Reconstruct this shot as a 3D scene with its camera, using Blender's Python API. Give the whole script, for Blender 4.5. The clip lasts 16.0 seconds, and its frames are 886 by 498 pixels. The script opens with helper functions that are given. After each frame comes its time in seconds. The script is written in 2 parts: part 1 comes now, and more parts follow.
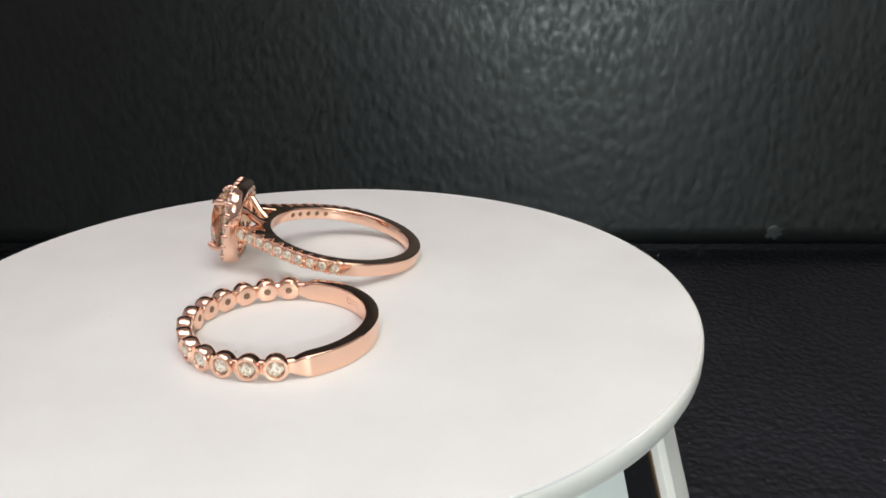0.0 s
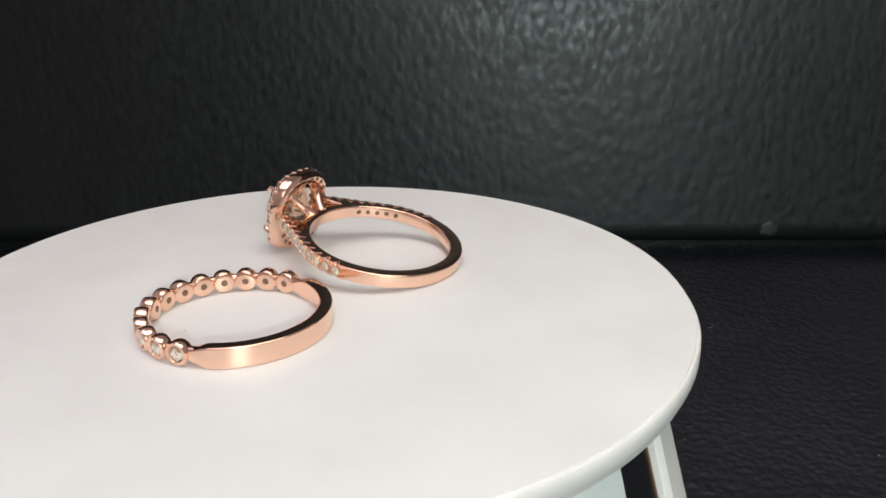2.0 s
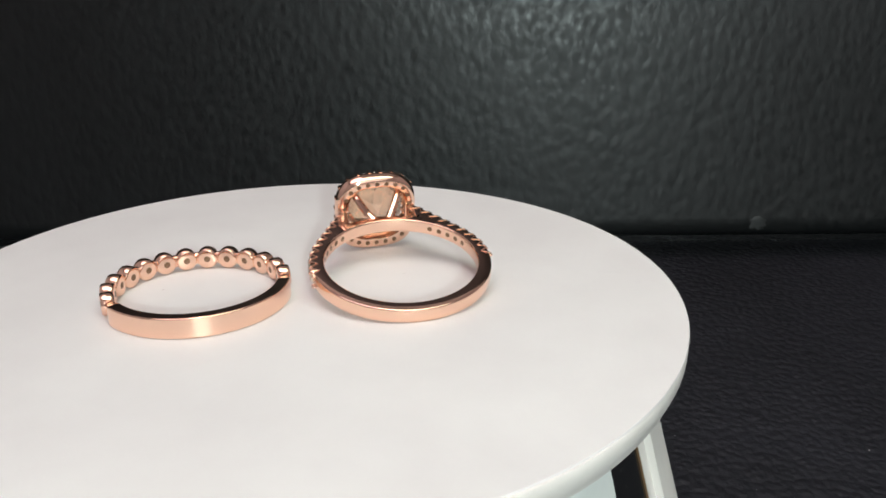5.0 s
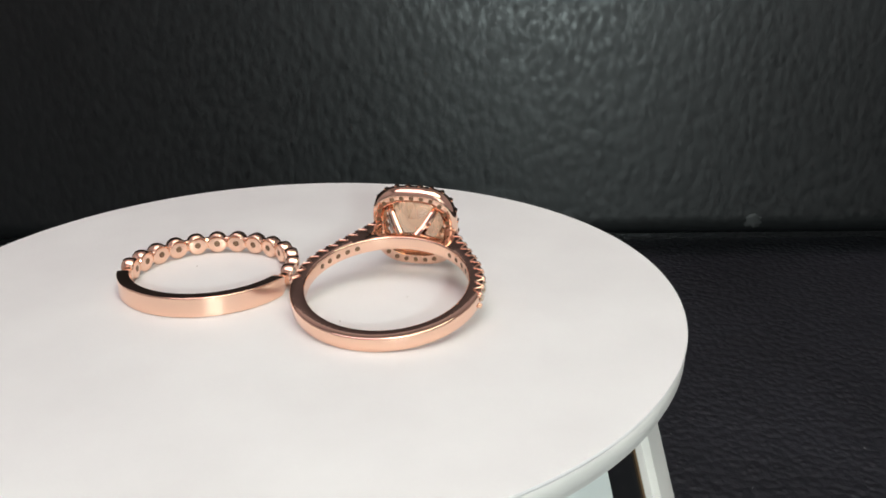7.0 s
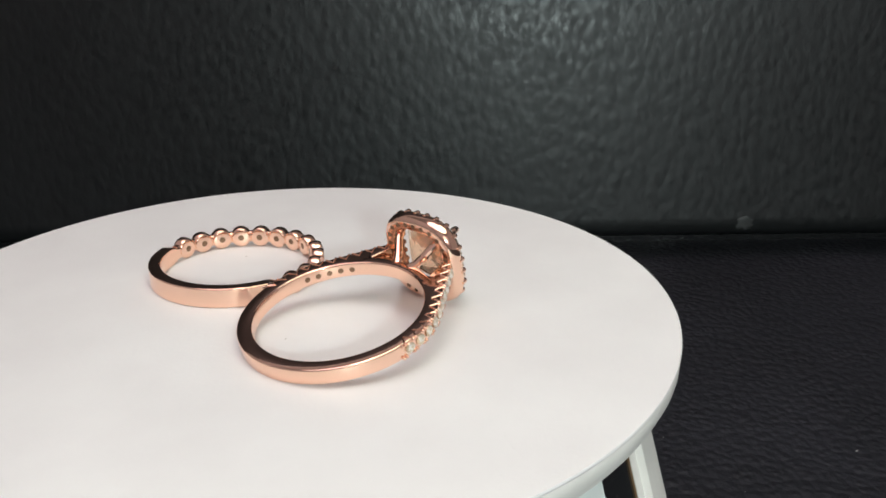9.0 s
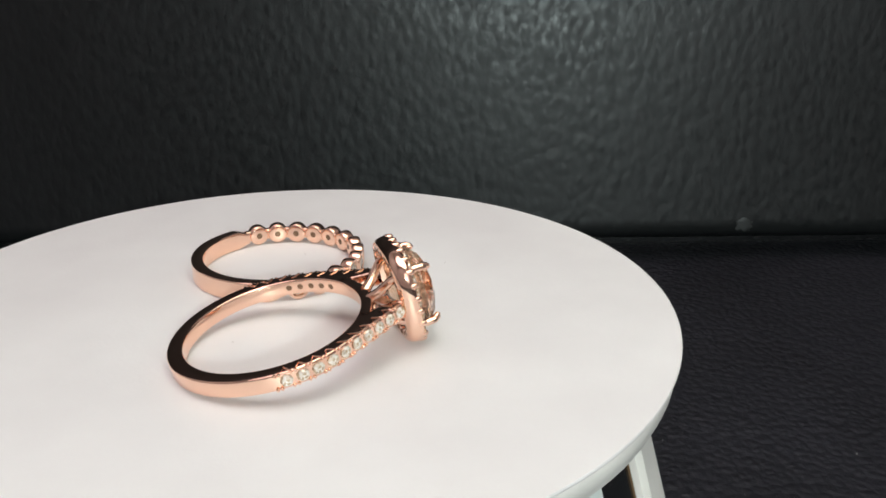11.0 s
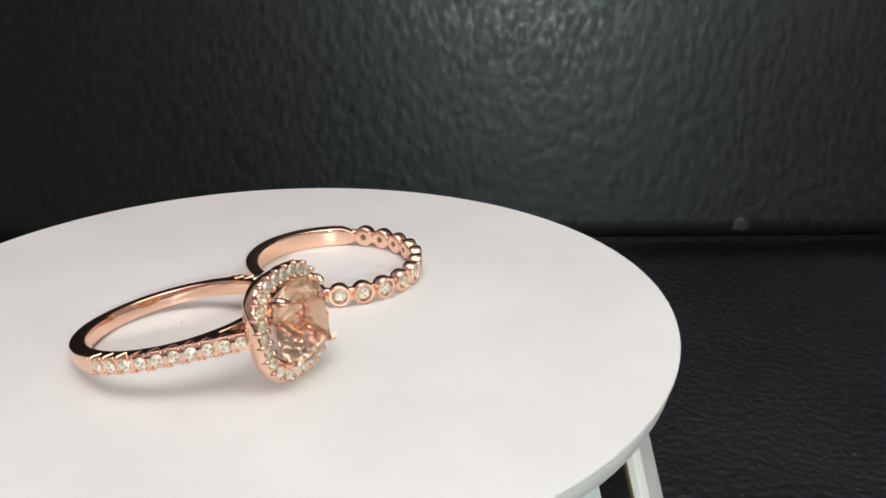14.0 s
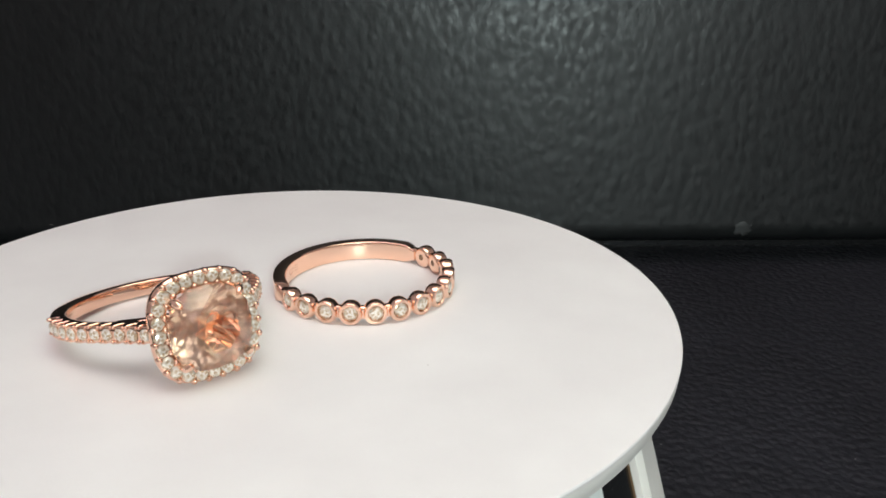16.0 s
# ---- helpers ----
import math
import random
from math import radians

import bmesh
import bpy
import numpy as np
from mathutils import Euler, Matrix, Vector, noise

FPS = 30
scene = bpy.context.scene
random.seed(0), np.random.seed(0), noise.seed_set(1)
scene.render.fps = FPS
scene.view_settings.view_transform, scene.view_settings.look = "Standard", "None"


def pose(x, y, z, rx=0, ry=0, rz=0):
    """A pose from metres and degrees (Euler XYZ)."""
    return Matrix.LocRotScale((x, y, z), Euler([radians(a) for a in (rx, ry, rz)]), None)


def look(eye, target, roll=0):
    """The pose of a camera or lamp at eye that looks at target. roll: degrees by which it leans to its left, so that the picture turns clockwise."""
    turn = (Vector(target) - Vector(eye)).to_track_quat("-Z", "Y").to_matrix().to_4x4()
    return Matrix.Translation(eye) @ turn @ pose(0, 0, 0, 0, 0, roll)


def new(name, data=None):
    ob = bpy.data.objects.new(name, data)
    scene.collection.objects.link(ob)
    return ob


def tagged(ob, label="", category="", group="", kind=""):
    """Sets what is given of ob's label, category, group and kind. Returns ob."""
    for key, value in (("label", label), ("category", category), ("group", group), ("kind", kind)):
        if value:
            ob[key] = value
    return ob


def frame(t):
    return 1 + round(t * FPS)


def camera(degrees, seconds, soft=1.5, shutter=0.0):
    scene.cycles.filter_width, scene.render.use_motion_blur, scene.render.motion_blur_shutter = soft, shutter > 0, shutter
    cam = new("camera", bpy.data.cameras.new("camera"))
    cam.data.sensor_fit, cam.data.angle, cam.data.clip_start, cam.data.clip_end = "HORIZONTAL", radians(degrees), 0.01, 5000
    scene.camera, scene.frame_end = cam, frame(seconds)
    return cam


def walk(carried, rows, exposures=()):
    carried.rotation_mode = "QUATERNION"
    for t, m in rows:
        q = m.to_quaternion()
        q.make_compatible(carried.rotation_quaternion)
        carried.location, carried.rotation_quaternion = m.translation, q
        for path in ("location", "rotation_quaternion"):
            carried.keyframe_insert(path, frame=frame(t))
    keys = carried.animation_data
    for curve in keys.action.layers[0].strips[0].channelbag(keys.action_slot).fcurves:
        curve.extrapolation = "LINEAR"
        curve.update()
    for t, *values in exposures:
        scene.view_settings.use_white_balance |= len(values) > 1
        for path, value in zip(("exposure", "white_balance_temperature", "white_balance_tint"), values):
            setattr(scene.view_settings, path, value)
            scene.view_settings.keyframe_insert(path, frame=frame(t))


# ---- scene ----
cam = camera(53.41, 16.0, soft=1.7)
# seconds, eye in metres, turn in degrees
PATH = [
    (0.0, 0.01705, -0.08982, 0.09797, 69.714, 0.449, 1.423),
    (0.5, 0.01674, -0.08961, 0.09795, 69.491, 0.338, 1.345),
    (1.0, 0.01674, -0.08979, 0.09810, 69.482, 0.375, 1.285),
    (1.5, 0.01680, -0.08991, 0.09814, 69.533, 0.377, 1.215),
    (2.0, 0.01690, -0.09006, 0.09813, 69.514, 0.495, 1.084),
    (2.5, 0.01704, -0.09031, 0.09815, 69.540, 0.567, 0.898),
    (3.0, 0.01694, -0.08984, 0.09821, 69.415, 0.635, 0.764),
    (3.5, 0.01715, -0.08937, 0.09818, 69.268, 0.748, 0.683),
    (4.0, 0.01725, -0.08849, 0.09752, 69.331, 0.698, 0.534),
    (6.5, 0.01710, -0.08836, 0.09839, 68.982, 0.582, 0.098),
    (7.0, 0.01713, -0.08784, 0.09795, 69.014, 0.582, -0.025),
    (7.5, 0.01720, -0.08754, 0.09793, 69.061, 0.579, -0.172),
    (8.0, 0.01722, -0.08728, 0.09786, 69.140, 0.646, -0.364),
    (8.5, 0.01713, -0.08695, 0.09809, 69.076, 0.537, -0.451),
    (9.0, 0.01705, -0.08725, 0.09841, 69.050, 0.479, -0.540),
    (11.5, 0.01717, -0.08622, 0.09822, 69.189, 0.375, -0.634),
    (12.0, 0.01717, -0.08610, 0.09822, 69.311, 0.378, -0.805),
    (12.5, 0.01718, -0.08601, 0.09811, 69.311, 0.287, -0.807),
    (13.0, 0.01722, -0.08568, 0.09787, 69.204, 0.290, -0.752),
    (13.5, 0.01714, -0.08535, 0.09761, 69.178, 0.292, -0.772),
    (14.0, 0.01713, -0.08541, 0.09771, 69.107, 0.237, -0.818),
    (14.5, 0.01708, -0.08536, 0.09766, 69.187, 0.129, -0.827),
    (15.0, 0.01707, -0.08543, 0.09775, 69.284, 0.081, -0.823),
    (15.5, 0.01703, -0.08574, 0.09784, 69.307, 0.053, -0.804),
    (16.0, 0.01677, -0.08570, 0.09780, 69.297, 0.008, -0.693),
]
walk(cam, [(t, pose(x, y, z, rx, ry, rz)) for t, x, y, z, rx, ry, rz in PATH], exposures=[(0, 0.0), (16, 0.0)])

Z0 = 0.0592           # height of the turntable's card top over the leather


def angle(t):
    """The turntable's angle in degrees: a steady turn, with small terms fitted to the camera's view."""
    x = (t - 8) / 8
    return 92.66 - 14.95 * (t - 8) + 0.99 * x * x + 1.86 * x ** 3


def disc_pose(t):
    return pose(0, 0, Z0, 0, 0, angle(t))


# ---- light: a jewellery lamp above, a small counter lamp, an added front fill, the ceiling light ----
world = bpy.data.worlds.new("room_dark")
world.use_nodes = True
world.node_tree.nodes["Background"].inputs[0].default_value = (0.8, 0.85, 0.9, 1)
world.node_tree.nodes["Background"].inputs[1].default_value = 0.05
scene.world = world


def area(name, eye, target, size, watts, colour):
    lamp = bpy.data.lights.new(name, "AREA")
    lamp.shape, lamp.size, lamp.energy, lamp.color = "DISK", size, watts, colour
    ob = new(name, lamp)
    ob.matrix_world = look(eye, target)
    return ob


area("desk_lamp_light", (0.06, -0.045, 0.27), (0.035, -0.035, 0.05), 0.17, 0.225, (0.90, 1.0, 0.88))
area("counter_light", (0.115, -0.45, 0.215), (0.03, 0.16, 0.06), 0.03, 1.4, (0.84, 1.0, 0.98))
# unseen front lamp, added to brighten the stones and the gold
area("front_fill_light", (0.5, -1.45, 0.72), (0.02, 0.0, 0.06), 1.0, 3.0, (0.97, 1.0, 1.0))
area("ceiling_light", (-0.3, -0.2, 2.35), (0.0, -0.1, 0.0), 2.0, 21.5, (1.0, 0.83, 0.905))


# ---- materials ----
def shader(name, colour, rough, metal=0.0, **extra):
    m = bpy.data.materials.new(name)
    m.use_nodes = True
    b = m.node_tree.nodes["Principled BSDF"]
    b.inputs["Base Color"].default_value = (*colour, 1)
    b.inputs["Roughness"].default_value = rough
    b.inputs["Metallic"].default_value = metal
    for k, v in extra.items():
        b.inputs[k.replace("_", " ")].default_value = v
    return m, m.node_tree, b


def node(tree, kind, **values):
    n = tree.nodes.new(kind)
    for k, v in values.items():
        n.inputs[k.replace("_", " ")].default_value = v
    return n


def coords(tree, which="Object"):
    return tree.nodes.new("ShaderNodeTexCoord").outputs[which]


def ramp(tree, fac, stops):
    r = tree.nodes.new("ShaderNodeValToRGB")
    r.color_ramp.elements[0].position, r.color_ramp.elements[1].position = stops[0][0], stops[1][0]
    for e, (_, c) in zip(r.color_ramp.elements, stops):
        e.color = (*c, 1) if len(c) == 3 else c
    tree.links.new(fac, r.inputs[0])
    return r.outputs[0]


def bumped(tree, b, height, strength, distance):
    n = tree.nodes.new("ShaderNodeBump")
    n.inputs["Strength"].default_value, n.inputs["Distance"].default_value = strength, distance
    tree.links.new(height, n.inputs["Height"])
    tree.links.new(n.outputs[0], b.inputs["Normal"])
    return n


def rose_gold():
    m, t, b = shader("rose_gold", (0.97, 0.65, 0.495), 0.05, 1.0)
    n = node(t, "ShaderNodeTexNoise", Scale=900.0, Detail=4.0)
    t.links.new(coords(t), n.inputs["Vector"])
    t.links.new(ramp(t, n.outputs["Fac"], ((0.3, (0.025,) * 3), (0.7, (0.06,) * 3))), b.inputs["Roughness"])
    f = node(t, "ShaderNodeTexNoise", Scale=2500.0, Detail=2.0)
    t.links.new(coords(t), f.inputs["Vector"])
    bumped(t, b, f.outputs["Fac"], 0.05, 0.0001)
    return m


def gem(name, colour, ior, mirror, clear):
    """A cut stone: clear, with a metallic share standing in for light thrown back within."""
    m, t, b = shader(name, colour, 0.0, mirror, IOR=ior)
    b.inputs["Transmission Weight"].default_value = clear
    return m


def leather(name, cell, warp, stretch, rough, tone, depth, gloss, tint):
    """Embossed black leather: pebbles of about the cell's size, stretched, with finer pores."""
    m, t, b = shader(name, (tone,) * 3, rough)
    b.inputs["Specular IOR Level"].default_value = gloss
    c = coords(t)
    mp = t.nodes.new("ShaderNodeMapping")
    mp.inputs["Scale"].default_value = stretch
    t.links.new(c, mp.inputs[0])
    w = node(t, "ShaderNodeTexNoise", Scale=0.35 / cell, Detail=3.0)
    t.links.new(mp.outputs[0], w.inputs["Vector"])
    add = t.nodes.new("ShaderNodeVectorMath")
    add.operation = "MULTIPLY_ADD"
    add.inputs[1].default_value = (warp,) * 3
    t.links.new(w.outputs["Color"], add.inputs[0])
    t.links.new(mp.outputs[0], add.inputs[2])
    v = node(t, "ShaderNodeTexVoronoi", Scale=1.0 / cell)
    v.feature = "SMOOTH_F1"
    v.inputs["Smoothness"].default_value = 0.6
    t.links.new(add.outputs[0], v.inputs["Vector"])
    f = node(t, "ShaderNodeTexNoise", Scale=1.6 / cell, Detail=1.5)
    t.links.new(mp.outputs[0], f.inputs["Vector"])
    inv = t.nodes.new("ShaderNodeMath")
    inv.operation = "MULTIPLY_ADD"
    inv.inputs[1].default_value = -2.2
    t.links.new(v.outputs["Distance"], inv.inputs[0])
    t.links.new(f.outputs["Fac"], inv.inputs[2])
    bumped(t, b, inv.outputs[0], 1.0, depth)
    big = node(t, "ShaderNodeTexNoise", Scale=25.0, Detail=5.0)
    t.links.new(c, big.inputs["Vector"])
    t.links.new(ramp(t, big.outputs["Fac"], ((0.3, [tone * 0.75 * c for c in tint]), (0.75, [tone * 1.25 * c for c in tint]))), b.inputs["Base Color"])
    t.links.new(ramp(t, f.outputs["Fac"], ((0.3, (rough - 0.08,) * 3), (0.7, (rough + 0.1,) * 3))), b.inputs["Roughness"])
    return m


def paper():
    m, t, b = shader("matt_white_card", (0.83, 0.82, 0.80), 0.45)
    n = node(t, "ShaderNodeTexNoise", Scale=70.0, Detail=6.0)
    t.links.new(coords(t), n.inputs["Vector"])
    t.links.new(ramp(t, n.outputs["Fac"], ((0.3, (0.78, 0.74, 0.735)), (0.72, (0.85, 0.815, 0.805)))), b.inputs["Base Color"])
    f = node(t, "ShaderNodeTexNoise", Scale=2200.0, Detail=3.0)
    t.links.new(coords(t), f.inputs["Vector"])
    bumped(t, b, f.outputs["Fac"], 0.15, 0.0001)
    return m


def plain(name, colour, rough, spread=0.06, scale=120.0, **extra):
    m, t, b = shader(name, colour, rough, **extra)
    n = node(t, "ShaderNodeTexNoise", Scale=scale, Detail=5.0)
    t.links.new(coords(t), n.inputs["Vector"])
    lo, hi = [c * (1 - spread) for c in colour], [min(1, c * (1 + spread)) for c in colour]
    t.links.new(ramp(t, n.outputs["Fac"], ((0.3, lo), (0.7, hi))), b.inputs["Base Color"])
    t.links.new(ramp(t, n.outputs["Fac"], ((0.3, (rough * 0.85,) * 3), (0.7, (rough * 1.15,) * 3))), b.inputs["Roughness"])
    return m


def dusty_black():
    m, t, b = shader("dusty_black_plastic", (0.012, 0.012, 0.013), 0.12)
    v = node(t, "ShaderNodeTexVoronoi", Scale=900.0)
    t.links.new(coords(t), v.inputs["Vector"])
    t.links.new(ramp(t, v.outputs["Distance"], ((0.04, (0.25, 0.24, 0.23)), (0.07, (0.012, 0.012, 0.013)))), b.inputs["Base Color"])
    return m


def diamond():
    """White brilliant: inner facet glints and the metal's warm reflection painted in colour cells."""
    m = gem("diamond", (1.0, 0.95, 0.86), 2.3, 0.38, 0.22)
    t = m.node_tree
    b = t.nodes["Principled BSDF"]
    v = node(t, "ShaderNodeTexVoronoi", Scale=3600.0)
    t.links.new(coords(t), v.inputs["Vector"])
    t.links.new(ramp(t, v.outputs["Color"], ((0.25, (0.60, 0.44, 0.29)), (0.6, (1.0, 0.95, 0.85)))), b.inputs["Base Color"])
    bumped(t, b, v.outputs["Color"], 0.6, 0.00010)
    return m


def morganite():
    """Peach stone: a refracting cut crystal that also lets light straight through to the basket."""
    m = gem("peach_morganite", (1.0, 0.73, 0.53), 1.7, 0.0, 1.0)
    t = m.node_tree
    clear = node(t, "ShaderNodeBsdfTransparent", Color=(1.0, 0.82, 0.66, 1))
    mix = node(t, "ShaderNodeMixShader", Fac=0.14)
    t.links.new(t.nodes["Principled BSDF"].outputs[0], mix.inputs[1])
    t.links.new(clear.outputs[0], mix.inputs[2])
    t.links.new(mix.outputs[0], t.nodes["Material Output"].inputs["Surface"])
    return m


GOLD = rose_gold()
DIAMOND = diamond()
MORGANITE = morganite()
# the shade inside drilled holes is put into this brown metal colour
HOLE = plain("hole_shade_paint", (0.22, 0.13, 0.08), 0.4, 0.3, 3000.0, metal=0.6)
ENGRAVED = plain("etched_gold", (0.78, 0.50, 0.37), 0.38, 0.1, 3000.0, metal=1.0)
CARD = paper()
RIM = plain("ivory_plastic", (0.80, 0.76, 0.72), 0.35)
BASE_WHITE = plain("cool_white_plastic", (0.75, 0.78, 0.75), 0.3)
BASE_BLACK = dusty_black()
BROWN = plain("brown_glue_line", (0.16, 0.09, 0.04), 0.5)
WALL_LEATHER = leather("black_upholstery_leather", 0.0025, 0.0022, (1.0, 1.0, 0.62), 0.38, 0.006, 0.000046, 0.32, (0.85, 1.0, 1.06))
TABLE_LEATHER = leather("black_pebbled_leather", 0.0018, 0.0003, (1.0, 1.0, 1.0), 0.5, 0.017, 0.00026, 0.4, (0.92, 0.95, 1.2))
SCUFF = plain("scuffed_leather", (0.02, 0.022, 0.022), 0.6, 0.5, 900.0)
DUST = plain("grey_dust", (0.45, 0.44, 0.42), 0.8, 0.2, 900.0)
ROOM_PAINT = plain("pale_room_paint", (0.78, 0.77, 0.75), 0.7, 0.05, 3.0)

MM = 0.001


def part(name, bm, material, parent=None, label="", smooth=35.0, flat=False):
    """One mesh object from a bmesh in millimetres, under a thing or a part."""
    bmesh.ops.recalc_face_normals(bm, faces=bm.faces)
    bmesh.ops.scale(bm, vec=(MM, MM, MM), verts=bm.verts)
    me = bpy.data.meshes.new(name)
    bm.to_mesh(me)
    bm.free()
    if smooth:
        for p in me.polygons:
            p.use_smooth = True
        me.set_sharp_from_angle(angle=radians(smooth))
    me.materials.append(material)
    ob = new(name, me)
    ob.parent = parent
    if flat:
        ob.modifiers.new("even_shading", "WEIGHTED_NORMAL").keep_sharp = True
    return tagged(ob, label=label)


def again(ob, m, parent=None):
    """Another part on the same mesh at the pose m (metres) under the parent."""
    o = new(ob.name.split(".")[0], ob.data)
    o.parent, o.matrix_basis = parent, m
    if ob.get("label"):
        tagged(o, label=ob["label"])
    return o


def loft(loops, closed=False, caps=True):
    """A skin over loops of equally many points."""
    bm = bmesh.new()
    rows = [[bm.verts.new(p) for p in loop] for loop in loops]
    n = len(rows[0])
    pairs = list(zip(rows, rows[1:])) + ([(rows[-1], rows[0])] if closed else [])
    for a, b in pairs:
        for i in range(n):
            bm.faces.new((a[i], a[(i + 1) % n], b[(i + 1) % n], b[i]))
    if caps and not closed:
        bm.faces.new(rows[0])
        bm.faces.new(rows[-1])
    return bm


def rounded_box(r0, r1, z0, z1, bev, steps=3):
    """Points (r, z) of a rounded rectangle."""
    pts = []
    for cr, cz, a0 in ((r1 - bev, z1 - bev, 0), (r0 + bev, z1 - bev, 90), (r0 + bev, z0 + bev, 180), (r1 - bev, z0 + bev, 270)):
        for k in range(steps + 1):
            a = radians(a0 + 90 * k / steps)
            pts.append((cr + bev * math.cos(a), cz + bev * math.sin(a)))
    return pts


def sweep(angles, section, closed=False):
    """Sections (r, z) turned round the z axis at angles in degrees."""
    loops = []
    for a in angles:
        c, s = math.cos(radians(a)), math.sin(radians(a))
        loops.append([(r * c, r * s, z) for r, z in section(a)])
    return loft(loops, closed)


def lathe(profile, n=28, caps=True):
    """A profile (radius, height) turned round the z axis."""
    return loft([[(r * math.cos(2 * math.pi * k / n), r * math.sin(2 * math.pi * k / n), h) for k in range(n)] for r, h in profile], caps=caps)


def tube(points, radii, n=10):
    """A round wire along points."""
    pts = [Vector(p) for p in points]
    loops = []
    up = Vector((0.123, 0.456, 0.88))
    for i, p in enumerate(pts):
        d = (pts[min(i + 1, len(pts) - 1)] - pts[max(i - 1, 0)]).normalized()
        a = d.cross(up).normalized()
        b = d.cross(a)
        r = radii[i] if isinstance(radii, (list, tuple)) else radii
        loops.append([p + r * (math.cos(2 * math.pi * k / n) * a + math.sin(2 * math.pi * k / n) * b) for k in range(n)])
    return loft(loops)


def frame_at(origin, normal, up=(0, 0, 1)):
    """A pose whose z points along the normal, in metres."""
    z = Vector(normal).normalized()
    x = Vector(up).cross(z).normalized()
    m = Matrix((x, z.cross(x), z)).transposed().to_4x4()
    return Matrix.Translation(Vector(origin) * MM) @ m


def brilliant(r):
    """A round cut stone, table up, girdle at zero."""
    n = 8
    loops = []
    for rad, h, off in ((0.53, 0.33, 0.5), (0.71, 0.25, 0.0), (0.88, 0.12, 0.5), (1.0, 0.02, 0.0), (1.0, -0.03, 0.0), (0.75, -0.25, 0.5), (0.45, -0.52, 0.0), (0.03, -0.85, 0.5)):
        loops.append([(r * rad * math.cos(2 * math.pi * (k + off) / n), r * rad * math.sin(2 * math.pi * (k + off) / n), r * h) for k in range(n)])
    bm = loft(loops)
    bmesh.ops.triangulate(bm, faces=[f for f in bm.faces if len(f.verts) == 4])
    return bm


def cushion(a, n, power=3.0):
    """n points evenly along a cushion outline of half width a."""
    dense = []
    for k in range(721):
        c, s = math.cos(2 * math.pi * k / 720), math.sin(2 * math.pi * k / 720)
        dense.append(Vector((a * math.copysign(abs(c) ** (2 / power), c), a * math.copysign(abs(s) ** (2 / power), s))))
    run = [0.0]
    for p, q in zip(dense, dense[1:]):
        run.append(run[-1] + (q - p).length)
    out, j = [], 0
    for k in range(n):
        want = run[-1] * k / n
        while run[j + 1] < want:
            j += 1
        f = (want - run[j]) / max(run[j + 1] - run[j], 1e-9)
        out.append(dense[j].lerp(dense[j + 1], f))
    return out


# ---- the setting ----
def box_mesh(x0, x1, y0, y1, z0, z1):
    bm = bmesh.new()
    v = [bm.verts.new((x, y, z)) for z in (z0, z1) for y in (y0, y1) for x in (x0, x1)]
    for f in ((0, 1, 3, 2), (4, 6, 7, 5), (0, 4, 5, 1), (2, 3, 7, 6), (0, 2, 6, 4), (1, 5, 7, 3)):
        bm.faces.new([v[i] for i in f])
    return bm


def setting():
    table = part("tabletop", box_mesh(-700, 700, -600, 500, -20, 0), TABLE_LEATHER, smooth=0)
    tagged(table, "tabletop covered in black pebbled leather", "table surface", kind="structure")
    rng = random.Random(4)
    for k in range(26):
        r = rng.uniform(0.08, 0.2)
        bm = lathe([(r * 0.7, -0.02), (r, 0.05), (r * 0.5, 0.12)], 6)
        bmesh.ops.translate(bm, verts=bm.verts, vec=(rng.uniform(55, 130), rng.uniform(-35, 70), 0.0))
        part("dust_speck", bm, DUST, table, "pale dust speck")
    for name, dims in (("wall_north", (-1600, 1600, 1500, 1600, -760, 2400)), ("wall_south", (-1600, 1600, -1700, -1600, -760, 2400)),
                       ("wall_east", (1600, 1700, -1700, 1600, -760, 2400)), ("wall_west", (-1700, -1600, -1700, 1600, -760, 2400))):
        tagged(part(name, box_mesh(*dims), ROOM_PAINT, smooth=0), "plain pale painted room wall", "wall", kind="structure")
    tagged(part("ceiling", box_mesh(-1700, 1700, -1700, 1600, 2404, 2500), ROOM_PAINT, smooth=0), "plain pale painted ceiling", "ceiling", kind="structure")
    tagged(part("floor", box_mesh(-1700, 1700, -1700, 1600, -860, -764), ROOM_PAINT, smooth=0), "plain pale room floor", "floor", kind="structure")


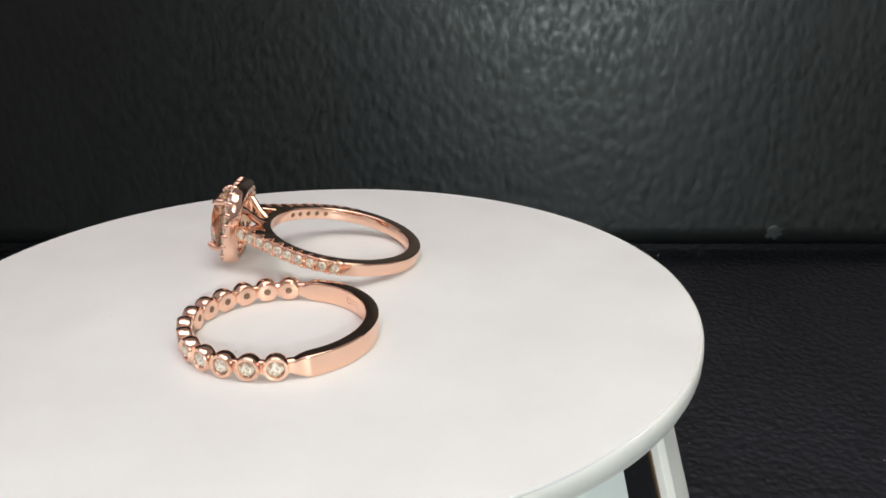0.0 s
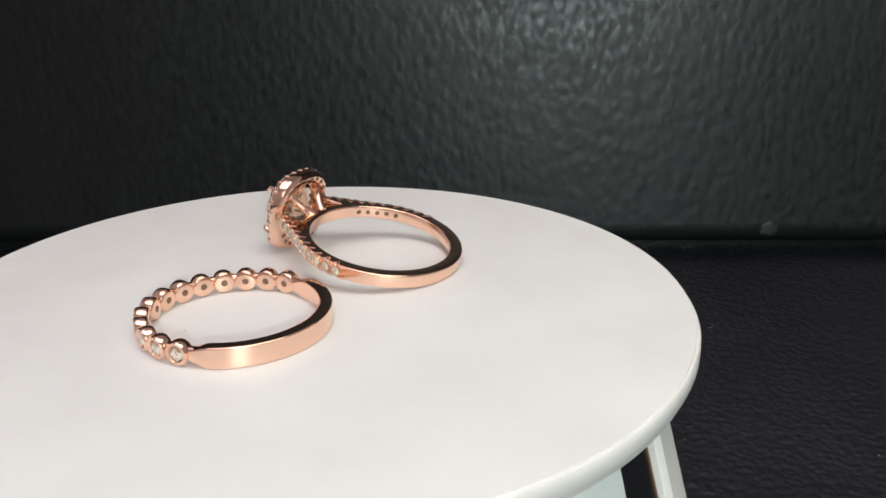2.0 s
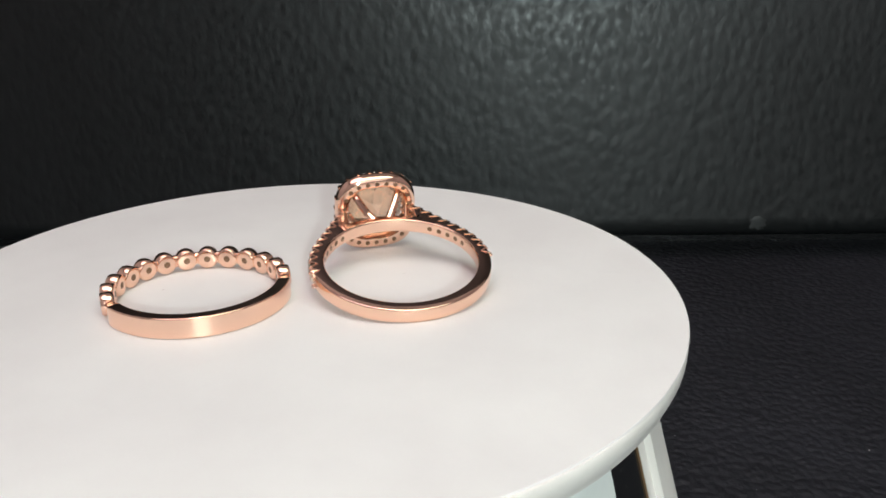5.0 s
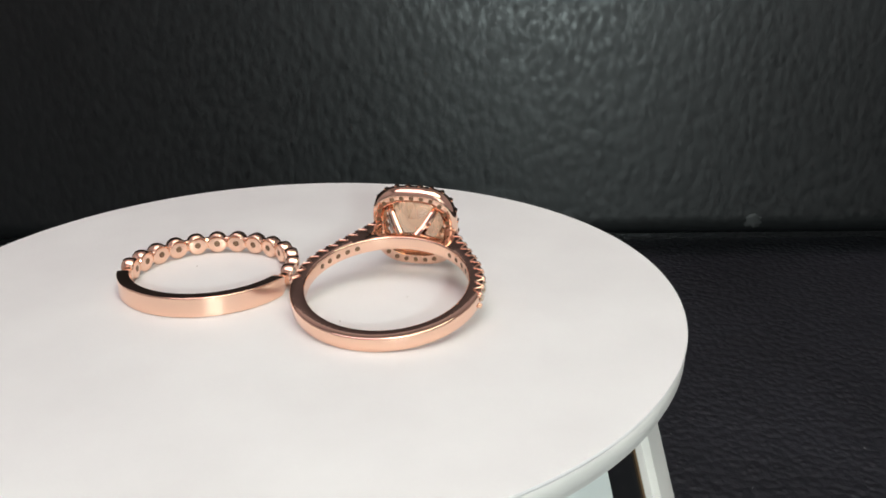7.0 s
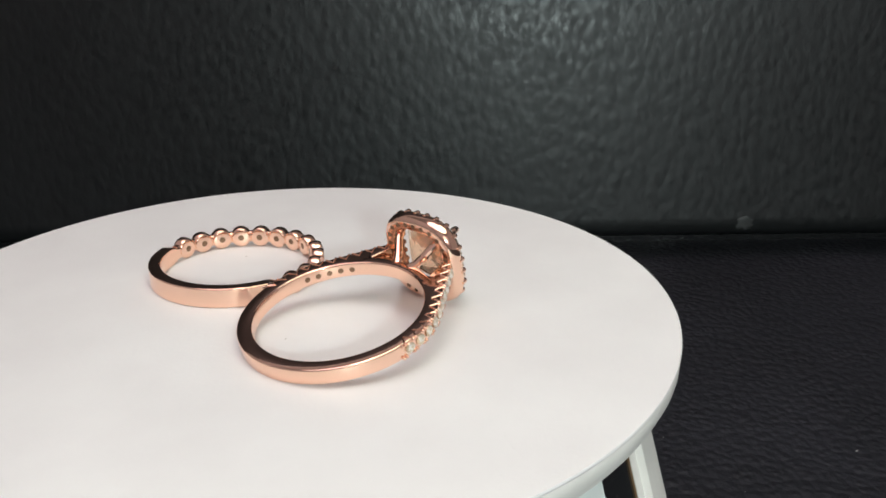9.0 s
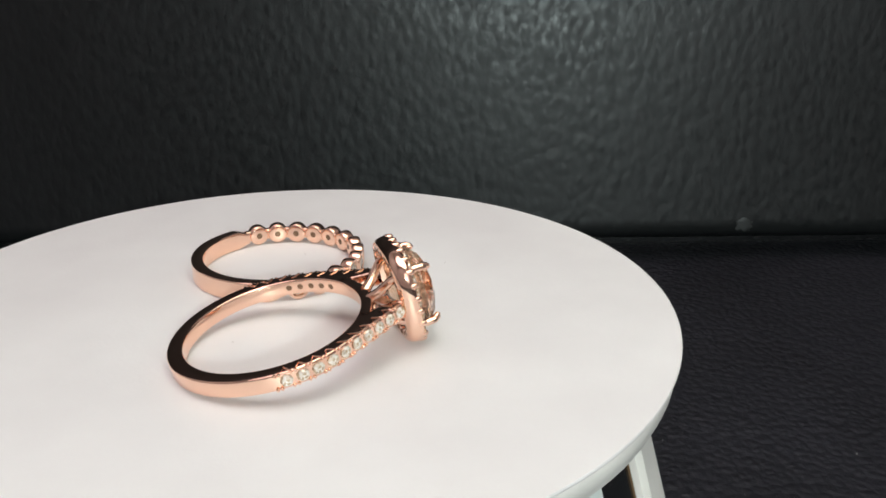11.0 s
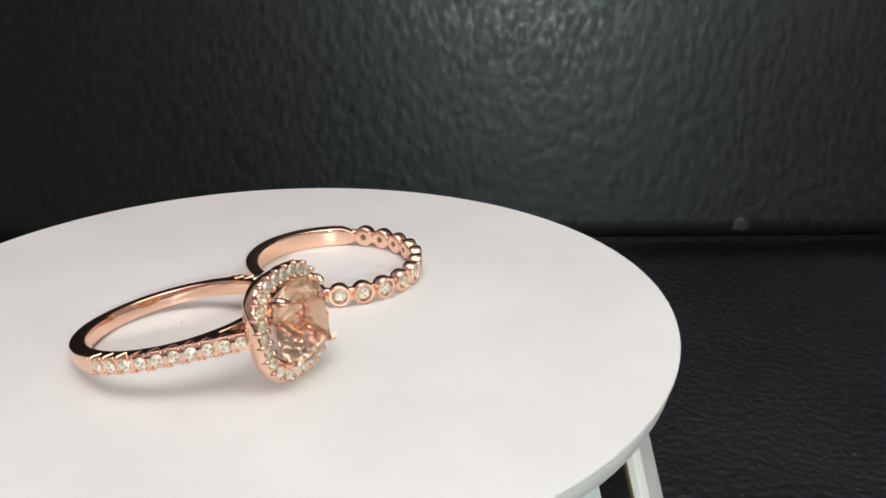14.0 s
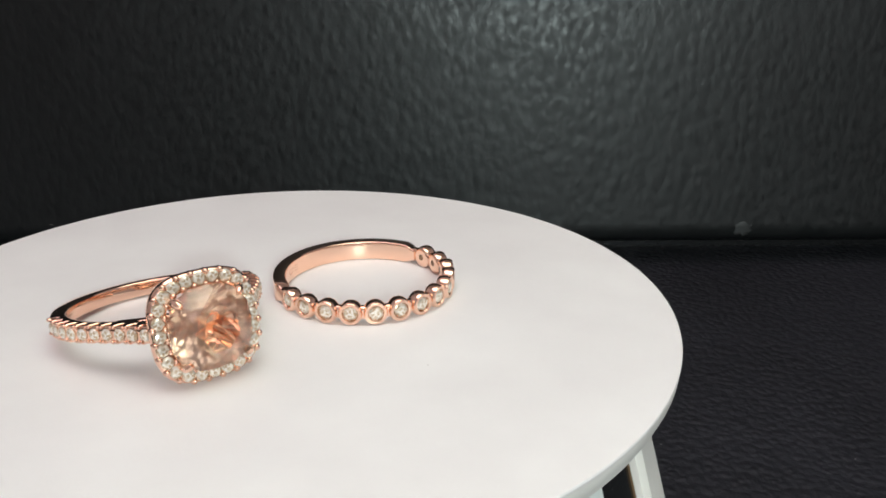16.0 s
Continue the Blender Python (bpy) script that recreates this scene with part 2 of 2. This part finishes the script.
def leather_case():
    """Upright padded case whose front is the dark backdrop."""
    top = new("leather_case")
    top.matrix_world = pose(0, 0.1588, 0.0)
    prof = [(186, 7), (10, 7), (4, 7.0), (1.5, 7.3), (0.2, 8.4), (-0.35, 10.0), (-0.4, 12.0), (-0.2, 13.4), (0, 14.4), (5.6, 60), (10.4, 100), (17.6, 160), (32.0, 280), (34.5, 291), (40, 298), (48, 301), (190, 301), (198, 296), (200, 288), (200, 14)]
    bm = loft([[(x, y, z) for y, z in prof] for x in (-480, -240, 0, 240, 480)])
    part("cover", bm, WALL_LEATHER, top)
    part("foot_board", box_mesh(-470, 470, 16, 180, 0, 6.98), BASE_BLACK, top, "black base board in shadow", smooth=0)
    scuff = lathe([(2.6, -0.1), (2.4, 0.06), (1.2, 0.1)], 14)
    bmesh.ops.rotate(scuff, verts=scuff.verts, cent=(0, 0, 0), matrix=Matrix.Rotation(radians(90), 3, "X"))
    for k, vert in enumerate(scuff.verts):
        vert.co.x *= 1.0 + 0.25 * math.sin(k * 1.7)
        vert.co.z *= 0.8 + 0.2 * math.sin(k * 2.3)
    bmesh.ops.translate(scuff, verts=scuff.verts, vec=(108, -0.38, 11.5))
    part("scuff", scuff, SCUFF, top, "pale scuff mark on the leather")
    tagged(top, "large upright case padded in black grained leather", "leather case")


setting()
leather_case()


# ---- the turntable ----
def turntable():
    top = new("turntable")
    H = Z0 / MM
    cone = lambda z: 37.0 + 0.275 * (H - z)
    body = lathe([(cone(0) - 0.85, 0), (cone(0) - 0.85, 0.5), (cone(H - 4.4) - 0.85, H - 4.4), (20, H - 4.4)], 96)
    part("drum", body, BASE_BLACK, top, "dusty glossy black inner drum")

    def strip(a0, a1, d0, d1, z0=0.5, z1=H - 3.6, n=6):
        angles = [a0 + (a1 - a0) * k / n for k in range(n + 1)]
        loops = []
        for a in angles:
            c, s = math.cos(radians(a)), math.sin(radians(a))
            loops.append([((cone(z) + d) * c, (cone(z) + d) * s, z) for z, d in ((z0, d0), (z0, d1), (z1, d1), (z1, d0))])
        return loft(loops)

    rib = part("rib", strip(-26.2, -8, -3, -0.6), RIM, top, "ivory white upright rib")
    ridge = part("ridge", strip(-23.4, -15.8, -0.9, 0.2), RIM, rib)
    glue = part("edge_line", strip(-26.38, -26.2, -0.95, -0.64), BROWN, rib, "brown glue line")
    panel = part("panel", strip(-57, -36.7, -3, -0.2, n=8), BASE_WHITE, top, "cool white side panel")
    facet = part("facet", strip(-57, -42.7, -0.4, 0.05, n=8), BASE_WHITE, panel)
    for k in range(1, 6):
        m = pose(0, 0, 0, 0, 0, 60 * k)
        r2 = again(rib, m, top)
        again(ridge, Matrix(), r2)
        again(glue, Matrix(), r2)
        p2 = again(panel, m, top)
        again(facet, Matrix(), p2)
    # the turning platter and the card on it
    def edge(a):
        return 41.85 + 0.12 * math.sin(radians(3 * a + 20)) + 0.08 * math.sin(radians(7 * a))
    prof = ((-4, -3.1), (-0.9, -3.1), (-0.35, -2.85), (-0.2, -2.3), (0.02, -2.0), (0.06, -1.0), (0.02, -0.42), (-0.12, -0.22), (-0.5, -0.18), (-0.9, -0.45), (-4, -0.45))
    bm = bmesh.new()
    n = 160
    rows = [[bm.verts.new(((edge(360 * k / n) + d) * math.cos(2 * math.pi * k / n) - 0.15, (edge(360 * k / n) + d) * math.sin(2 * math.pi * k / n), z)) for k in range(n)] for d, z in prof]
    for a, b in zip(rows, rows[1:]):
        for i in range(n):
            bm.faces.new((a[i], a[(i + 1) % n], b[(i + 1) % n], b[i]))
    bm.faces.new(rows[0])
    bm.faces.new(rows[-1])
    platter = part("platter", bm, RIM, top, "ivory plastic rim of the turning platter")
    card = lathe([(41.5, -0.43), (41.86, -0.40), (41.92, -0.2), (41.86, -0.03), (41.6, 0.0)], 200)
    bmesh.ops.translate(card, verts=card.verts, vec=(0.10, -0.23, 0))
    sheet = part("card", card, CARD, platter, "round matt white card top")
    for pts, r in (([(-20.9, -27.0), (-23.0, -28.3), (-24.9, -29.9)], 0.05), ([(-24.9, -26.6), (-26.4, -27.7), (-27.9, -28.6)], 0.045),
                   ([(-11.7, -20.0), (-11.9, -22.4), (-11.7, -24.6)], 0.035), ([(32.6, 13.2), (33.1, 12.2), (33.7, 12.9)], 0.06),
                   ([(-36.6, 16.0), (-37.9, 15.2), (-38.9, 13.9)], 0.09)):
        part("crease", tube([(x, y, -0.4 * r) for x, y in pts], [r * 0.4] + [r * 0.7] * (len(pts) - 2) + [r * 0.4], 8), CARD, sheet, "faint crease in the card")
    for x, y, r in ((-8.6, -3.9, 0.07), (11.6, 9.1, 0.06), (-5.0, -12.0, 0.04), (20.5, -6.0, 0.04)):
        bm = lathe([(r * 0.6, 0.0), (r, 0.02), (r * 0.5, 0.05)], 7)
        bmesh.ops.translate(bm, verts=bm.verts, vec=(x, y, 0.0))
        part("dust_speck", bm, BROWN, sheet, "tiny dark dust speck")
    part("fibre", tube([(-41.6, 10.0, -0.2), (-42.0, 10.1, 0.0), (-42.2, 9.9, 0.1)], 0.010, 6), RIM, sheet, "loose white fibre at the edge")
    tagged(top, "white motorised display turntable with a round card top", "turntable")
    return top, platter


TABLE, PLATTER = turntable()


# ---- the stackable band with bezel set diamonds ----
def band_ring():
    top = new("band_ring")
    STONES = [67.8 - 15.37 * k for k in range(13)]

    def half(a):
        # half height of the plain band, slimmer at its ends
        d = min(a - 79.0, 232.0 - a)
        return 0.68 + 0.42 * min(1.0, max(0.0, d / 7.5)) ** 0.6

    def section(a):
        h = half(a)
        d = min(a - 76.0, 235.0 - a)
        out = 9.55 + 0.42 * min(1, max(0, d / 10))
        return rounded_box(8.6, out, 1.12 - h, 1.12 + h, 0.16)

    band = part("band", sweep([76 + 159 * k / 96 for k in range(97)], section), GOLD, top, "plain polished rose gold half of the band", flat=True)
    core = part("bridge", sweep([-128 + 206 * k / 110 for k in range(111)], lambda a: rounded_box(8.72, 9.62, 0.55, 1.95, 0.32)), GOLD, top)
    prof = [(0.36, 0.35), (0.36, 0.0), (0.92, 0.0), (1.07, 0.05), (1.17, 0.17), (1.23, 0.45), (1.25, 0.75), (1.24, 1.05), (1.20, 1.28), (1.12, 1.40), (0.98, 1.43), (0.84, 1.38), (0.76, 1.25), (0.73, 0.95)]
    first = gemstone = dot = None
    for a in STONES:
        c, s = math.cos(radians(a)), math.sin(radians(a))
        m = frame_at((8.5 * c, 8.5 * s, 1.26), (c, s, 0))
        if first is None:
            first = part("bezel", lathe(prof, 32, caps=True), GOLD, top, "round polished rose gold bezel")
            first.matrix_basis = m
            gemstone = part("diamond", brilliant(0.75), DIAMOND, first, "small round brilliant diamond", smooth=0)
            gemstone.matrix_basis = pose(0, 0, 1.20 * MM)
            # flat cap over the opening, with the hole's shade in its colour
            dot = part("drill_hole", lathe([(0.36, -0.01), (0.36, 0.012), (0.30, 0.012)], 16), HOLE, first, "dark disc painted as the shaded hole behind the stone")
        else:
            b = again(first, m, top)
            again(gemstone, pose(0, 0, 1.20 * MM, 0, 0, a * 7), b)
            again(dot, Matrix(), b)
    # faint stamp inside the band: a round mark and plain bars
    stamp = sweep([181 + 3 * k / 4 for k in range(5)], lambda a: rounded_box(8.585, 8.7, 1.2 - 0.06, 1.2 + 0.06, 0.02, 1))
    mark = part("stamp", stamp, ENGRAVED, band, "faint engraved mark")
    for k, (da, dz) in enumerate(((0, 0.28), (0, -0.28), (4.5, 0.2), (4.5, -0.2))):
        again(mark, pose(0, 0, dz * MM, 0, 0, da), band)
    ringlet = part("stamp", lathe([(0.40, 0), (0.40, 0.03), (0.30, 0.03), (0.30, 0)], 24, caps=False), ENGRAVED, band, "faint engraved round mark")
    a = radians(192)
    ringlet.matrix_basis = frame_at((8.61 * math.cos(a), 8.61 * math.sin(a), 1.2), (-math.cos(a), -math.sin(a), 0))
    return tagged(top, "polished rose gold band half set with bezel diamonds", "ring", "rings on the turntable")


# ---- the halo ring with the peach stone ----
def halo_ring():
    top = new("halo_ring")
    RI, RO, HW = 8.45, 9.93, 0.79
    T60 = radians(59.5)
    A, B = Vector((RO * math.cos(T60), RO * math.sin(T60))), Vector((11.7, 4.45))

    def outer(a):
        """Outer radius at a degrees from the head: the circle, then the straight shoulder."""
        a = abs((a + 180) % 360 - 180)
        if a >= 59.5:
            return RO
        d = Vector((math.cos(radians(a)), math.sin(radians(a))))
        e = B - A
        k = (A.x * d.y - A.y * d.x) / (e.y * d.x - e.x * d.y)
        return (A + k * e).length

    def section(a):
        return rounded_box(RI, outer(a), -HW, HW, 0.17)

    part("shank", sweep([27 + 306 * k / 170 for k in range(171)], section), GOLD, top, "polished rose gold shank", flat=True)
    part("bridge", sweep([-30 + 60 * k / 30 for k in range(31)], lambda a: rounded_box(RI, RI + 1.15, -HW, HW, 0.17)), GOLD, top, flat=True)
    for side in (1, -1):
        p0, p1 = A.lerp(B, 0.70), B
        d = (p1 - p0).normalized()
        q = Vector((-d.y, d.x))
        if q.y < 0:
            q = -q
        loops = []
        for k in range(5):
            p = p0.lerp(p1, k / 4)
            th = 1.9 - 0.9 * k / 4
            loops.append([((p - q * (th - r)).x, (p - q * (th - r)).y * side, z) for r, z in rounded_box(0, th, -HW, HW, 0.15)])
        part("shoulder", loft(loops), GOLD, top)
    # stones along both shoulders, with claw beads at the edges
    path = []
    arc, line = RO * radians(97 - 59.5), (B - A).length
    n_pave = 10
    for k in range(n_pave):
        s = 0.75 + k * (arc + line - 1.4) / (n_pave - 1)
        if s < arc:
            t = radians(97) - s / RO
            path.append((Vector((RO * math.cos(t), RO * math.sin(t))), Vector((math.cos(t), math.sin(t)))))
        else:
            e = (B - A).normalized()
            path.append((A + e * (s - arc), Vector((-e.y, e.x)) if e.x > 0 else Vector((e.y, -e.x))))
    stone = claw = tooth = None
    for side in (1, -1):
        for k, (p, nrm) in enumerate(path):
            m = frame_at((p.x, p.y * side, 0), (nrm.x, nrm.y * side, 0)) @ pose(0, 0, 0.08 * MM, 0, 0, 23 * k)
            if stone is None:
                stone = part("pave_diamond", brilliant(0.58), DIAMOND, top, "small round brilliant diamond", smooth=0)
                stone.matrix_basis = m
                claw = part("claw", lathe([(0.30, -0.55), (0.30, -0.1), (0.26, 0.2), (0.16, 0.34), (0.04, 0.38)], 8), GOLD, top, smooth=60)
                claw.matrix_basis = frame_at((p.x, p.y, HW - 0.18), (nrm.x, nrm.y, 0))
            else:
                again(stone, m, top)
            prev = path[k - 1] if k else (p + (p - path[1][0]), nrm)
            mid, mn = (p + prev[0]) / 2, (nrm + prev[1]).normalized()
            for turn in (0, 180):
                m = frame_at((p.x, p.y * side, 0), (nrm.x, nrm.y * side, 0)) @ pose(0, 0, 0, 0, 0, turn)
                if tooth is None:
                    # the raised bright edge of a V cut
                    pts = [(-0.52, HW, -0.02), (-0.26, HW + 0.02, -0.42), (-0.03, HW + 0.02, -0.80), (0.03, HW + 0.02, -0.80), (0.26, HW + 0.02, -0.42), (0.52, HW, -0.02)]
                    tooth = part("bright_cut", tube(pts, [0.09, 0.075, 0.05, 0.05, 0.075, 0.09], 6), GOLD, top, "bright V shaped cut in the metal")
                    tooth.matrix_basis = m
                else:
                    again(tooth, m, top)
            for h in (HW - 0.14, 0.14 - HW):
                for off in (-0.19, 0.19):
                    c, tdir = mid, Vector((-mn.y, mn.x)) * off
                    again(claw, frame_at(((c + tdir).x, (c + tdir).y * side, h), (mn.x, mn.y * side, 0.12 * (1 if h > 0 else -1))) @ Matrix.Scale(0.56, 4), top)
    # dark discs inside the shank, painted as shaded drill holes
    hole = None
    for side in (1, -1):
        for k in range(5):
            a = radians(side * (38 + 8.2 * k))
            m = frame_at((RI * math.cos(a), RI * math.sin(a), 0.0), (-math.cos(a), -math.sin(a), 0))
            if hole is None:
                hole = part("drill_hole", lathe([(0.30, -0.05), (0.30, 0.012), (0.26, 0.012)], 14), HOLE, top, "dark disc painted as the shaded hole behind the stone")
                hole.matrix_basis = m
            else:
                again(hole, m, top)
    # the head: x away from the finger
    U0 = 11.5
    head = lambda u, pts: [(u, p.x, p.y) for p in pts]
    N = 72
    loops = [head(u, cushion(a, N)) for u, a in ((U0 + 0.9, 3.35), (U0 + 0.1, 3.55), (U0, 4.07), (U0 + 0.05, 4.52), (U0 + 0.35, 4.79), (U0 + 0.9, 4.92), (U0 + 1.3, 4.95), (U0 + 1.55, 4.85), (U0 + 1.66, 4.62), (U0 + 1.66, 3.7), (U0 + 1.6, 3.48), (U0 + 1.3, 3.38))]
    halo = part("halo", loft(loops, closed=True), GOLD, top, "cushion shaped rose gold halo", smooth=50)
    n_halo = 24
    mids = cushion(4.22, n_halo * 2)
    dia = bead = None
    outs, ins = cushion(4.72, n_halo * 2), cushion(3.62, n_halo * 2)
    for k in range(n_halo):
        p = mids[2 * k]
        m = frame_at((U0 + 1.72, p.x, p.y), (1, 0, 0)) @ pose(0, 0, 0, 0, 0, 31 * k)
        if dia is None:
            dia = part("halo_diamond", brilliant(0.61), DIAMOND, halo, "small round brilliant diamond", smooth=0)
            dia.matrix_basis = m
            bead = part("bead", lathe([(0.30, -0.45), (0.32, -0.1), (0.29, 0.14), (0.18, 0.28), (0.03, 0.33)], 9), GOLD, halo, smooth=60)
            bead.matrix_basis = frame_at((U0 + 1.64, outs[1].x, outs[1].y), (1, 0, 0))
        else:
            again(dia, m, halo)
            again(bead, frame_at((U0 + 1.64, outs[2 * k + 1].x, outs[2 * k + 1].y), (1, 0, 0)), halo)
        again(bead, frame_at((U0 + 1.64, ins[2 * k + 1].x, ins[2 * k + 1].y), (1, 0, 0)), halo)
    # notched openings behind the halo stones, their shade painted as dark discs
    backs = cushion(4.0, n_halo)
    for k in range(n_halo):
        again(hole, frame_at((U0 + 0.0, backs[k].x, backs[k].y), (-1, 0, 0)) @ Matrix.Scale(0.9, 4), halo)
    # basket wires, each running on into a claw over the stone
    for sv in (1, -1):
        for sh in (1, -1):
            pts = [(9.3, 0.9 * sv, 0.45 * sh), (10.2, 1.5 * sv, 1.0 * sh), (11.4, 2.3 * sv, 2.1 * sh), (12.6, 2.78 * sv, 2.7 * sh), (13.8, 2.95 * sv, 2.92 * sh), (14.6, 2.9 * sv, 2.88 * sh), (14.95, 2.74 * sv, 2.72 * sh), (15.15, 2.55 * sv, 2.53 * sh)]
            part("prong", tube(pts, [0.50, 0.46, 0.42, 0.40, 0.38, 0.38, 0.36, 0.24]), GOLD, top, "slim rose gold prong")
    # the peach stone
    bm = bmesh.new()
    level = lambda u, f, off, n: [bm.verts.new((u, p.x, p.y)) for p in (cushion(3.72 * f, 2 * n, 2.7)[off::2] if off is not None else cushion(3.72 * f, n, 2.7))]
    table, mid = level(15.35, 0.56, 1, 8), level(15.0, 0.79, 0, 8)
    girdle, belt = level(14.22, 1.0, None, 16), level(14.05, 1.0, None, 16)
    low, deep = level(12.75, 0.66, 0, 8), level(11.75, 0.36, 1, 8)
    culet = bm.verts.new((10.95, 0, 0))
    bm.faces.new(table)
    for k in range(8):
        j = (k + 1) % 8
        g0, g1, g2 = 2 * k, 2 * k + 1, (2 * k + 2) % 16
        for f in ((table[k], table[j], mid[j]), (table[k], mid[j], girdle[g1]), (table[k], girdle[g1], mid[k]), (mid[k], girdle[g1], girdle[g0]), (mid[j], girdle[g2], girdle[g1]),
                  (girdle[g0], girdle[g1], belt[g1], belt[g0]), (girdle[g1], girdle[g2], belt[g2], belt[g1]),
                  (belt[g0], belt[g1], low[k]), (belt[g1], belt[g2], low[j]), (low[k], belt[g1], deep[k]), (belt[g1], low[j], deep[k]), (low[j], deep[j], deep[k]), (deep[k], deep[j], culet)):
            bm.faces.new(f)
    part("centre_stone", bm, MORGANITE, top, "cushion cut transparent peach pink gemstone", smooth=0)
    return tagged(top, "rose gold halo ring with peach cushion stone, lying tilted", "ring", "rings on the turntable")


BAND = band_ring()
HALO = halo_ring()
BAND_PLACE = Matrix.Translation((0.006605, 0.007767, 0.00002))
HALO_TILT = 11.09
HALO_PLACE = pose(-0.00748, -0.00920, 0.00266, 0, 0, -30.0) @ pose(0, 0, 0, 0, -HALO_TILT, 0)


def motions():
    times = [0.25 * k for k in range(65)]
    walk(PLATTER, [(t, disc_pose(t)) for t in times])
    walk(BAND, [(t, disc_pose(t) @ BAND_PLACE) for t in times])
    walk(HALO, [(t, disc_pose(t) @ HALO_PLACE) for t in times])


motions()
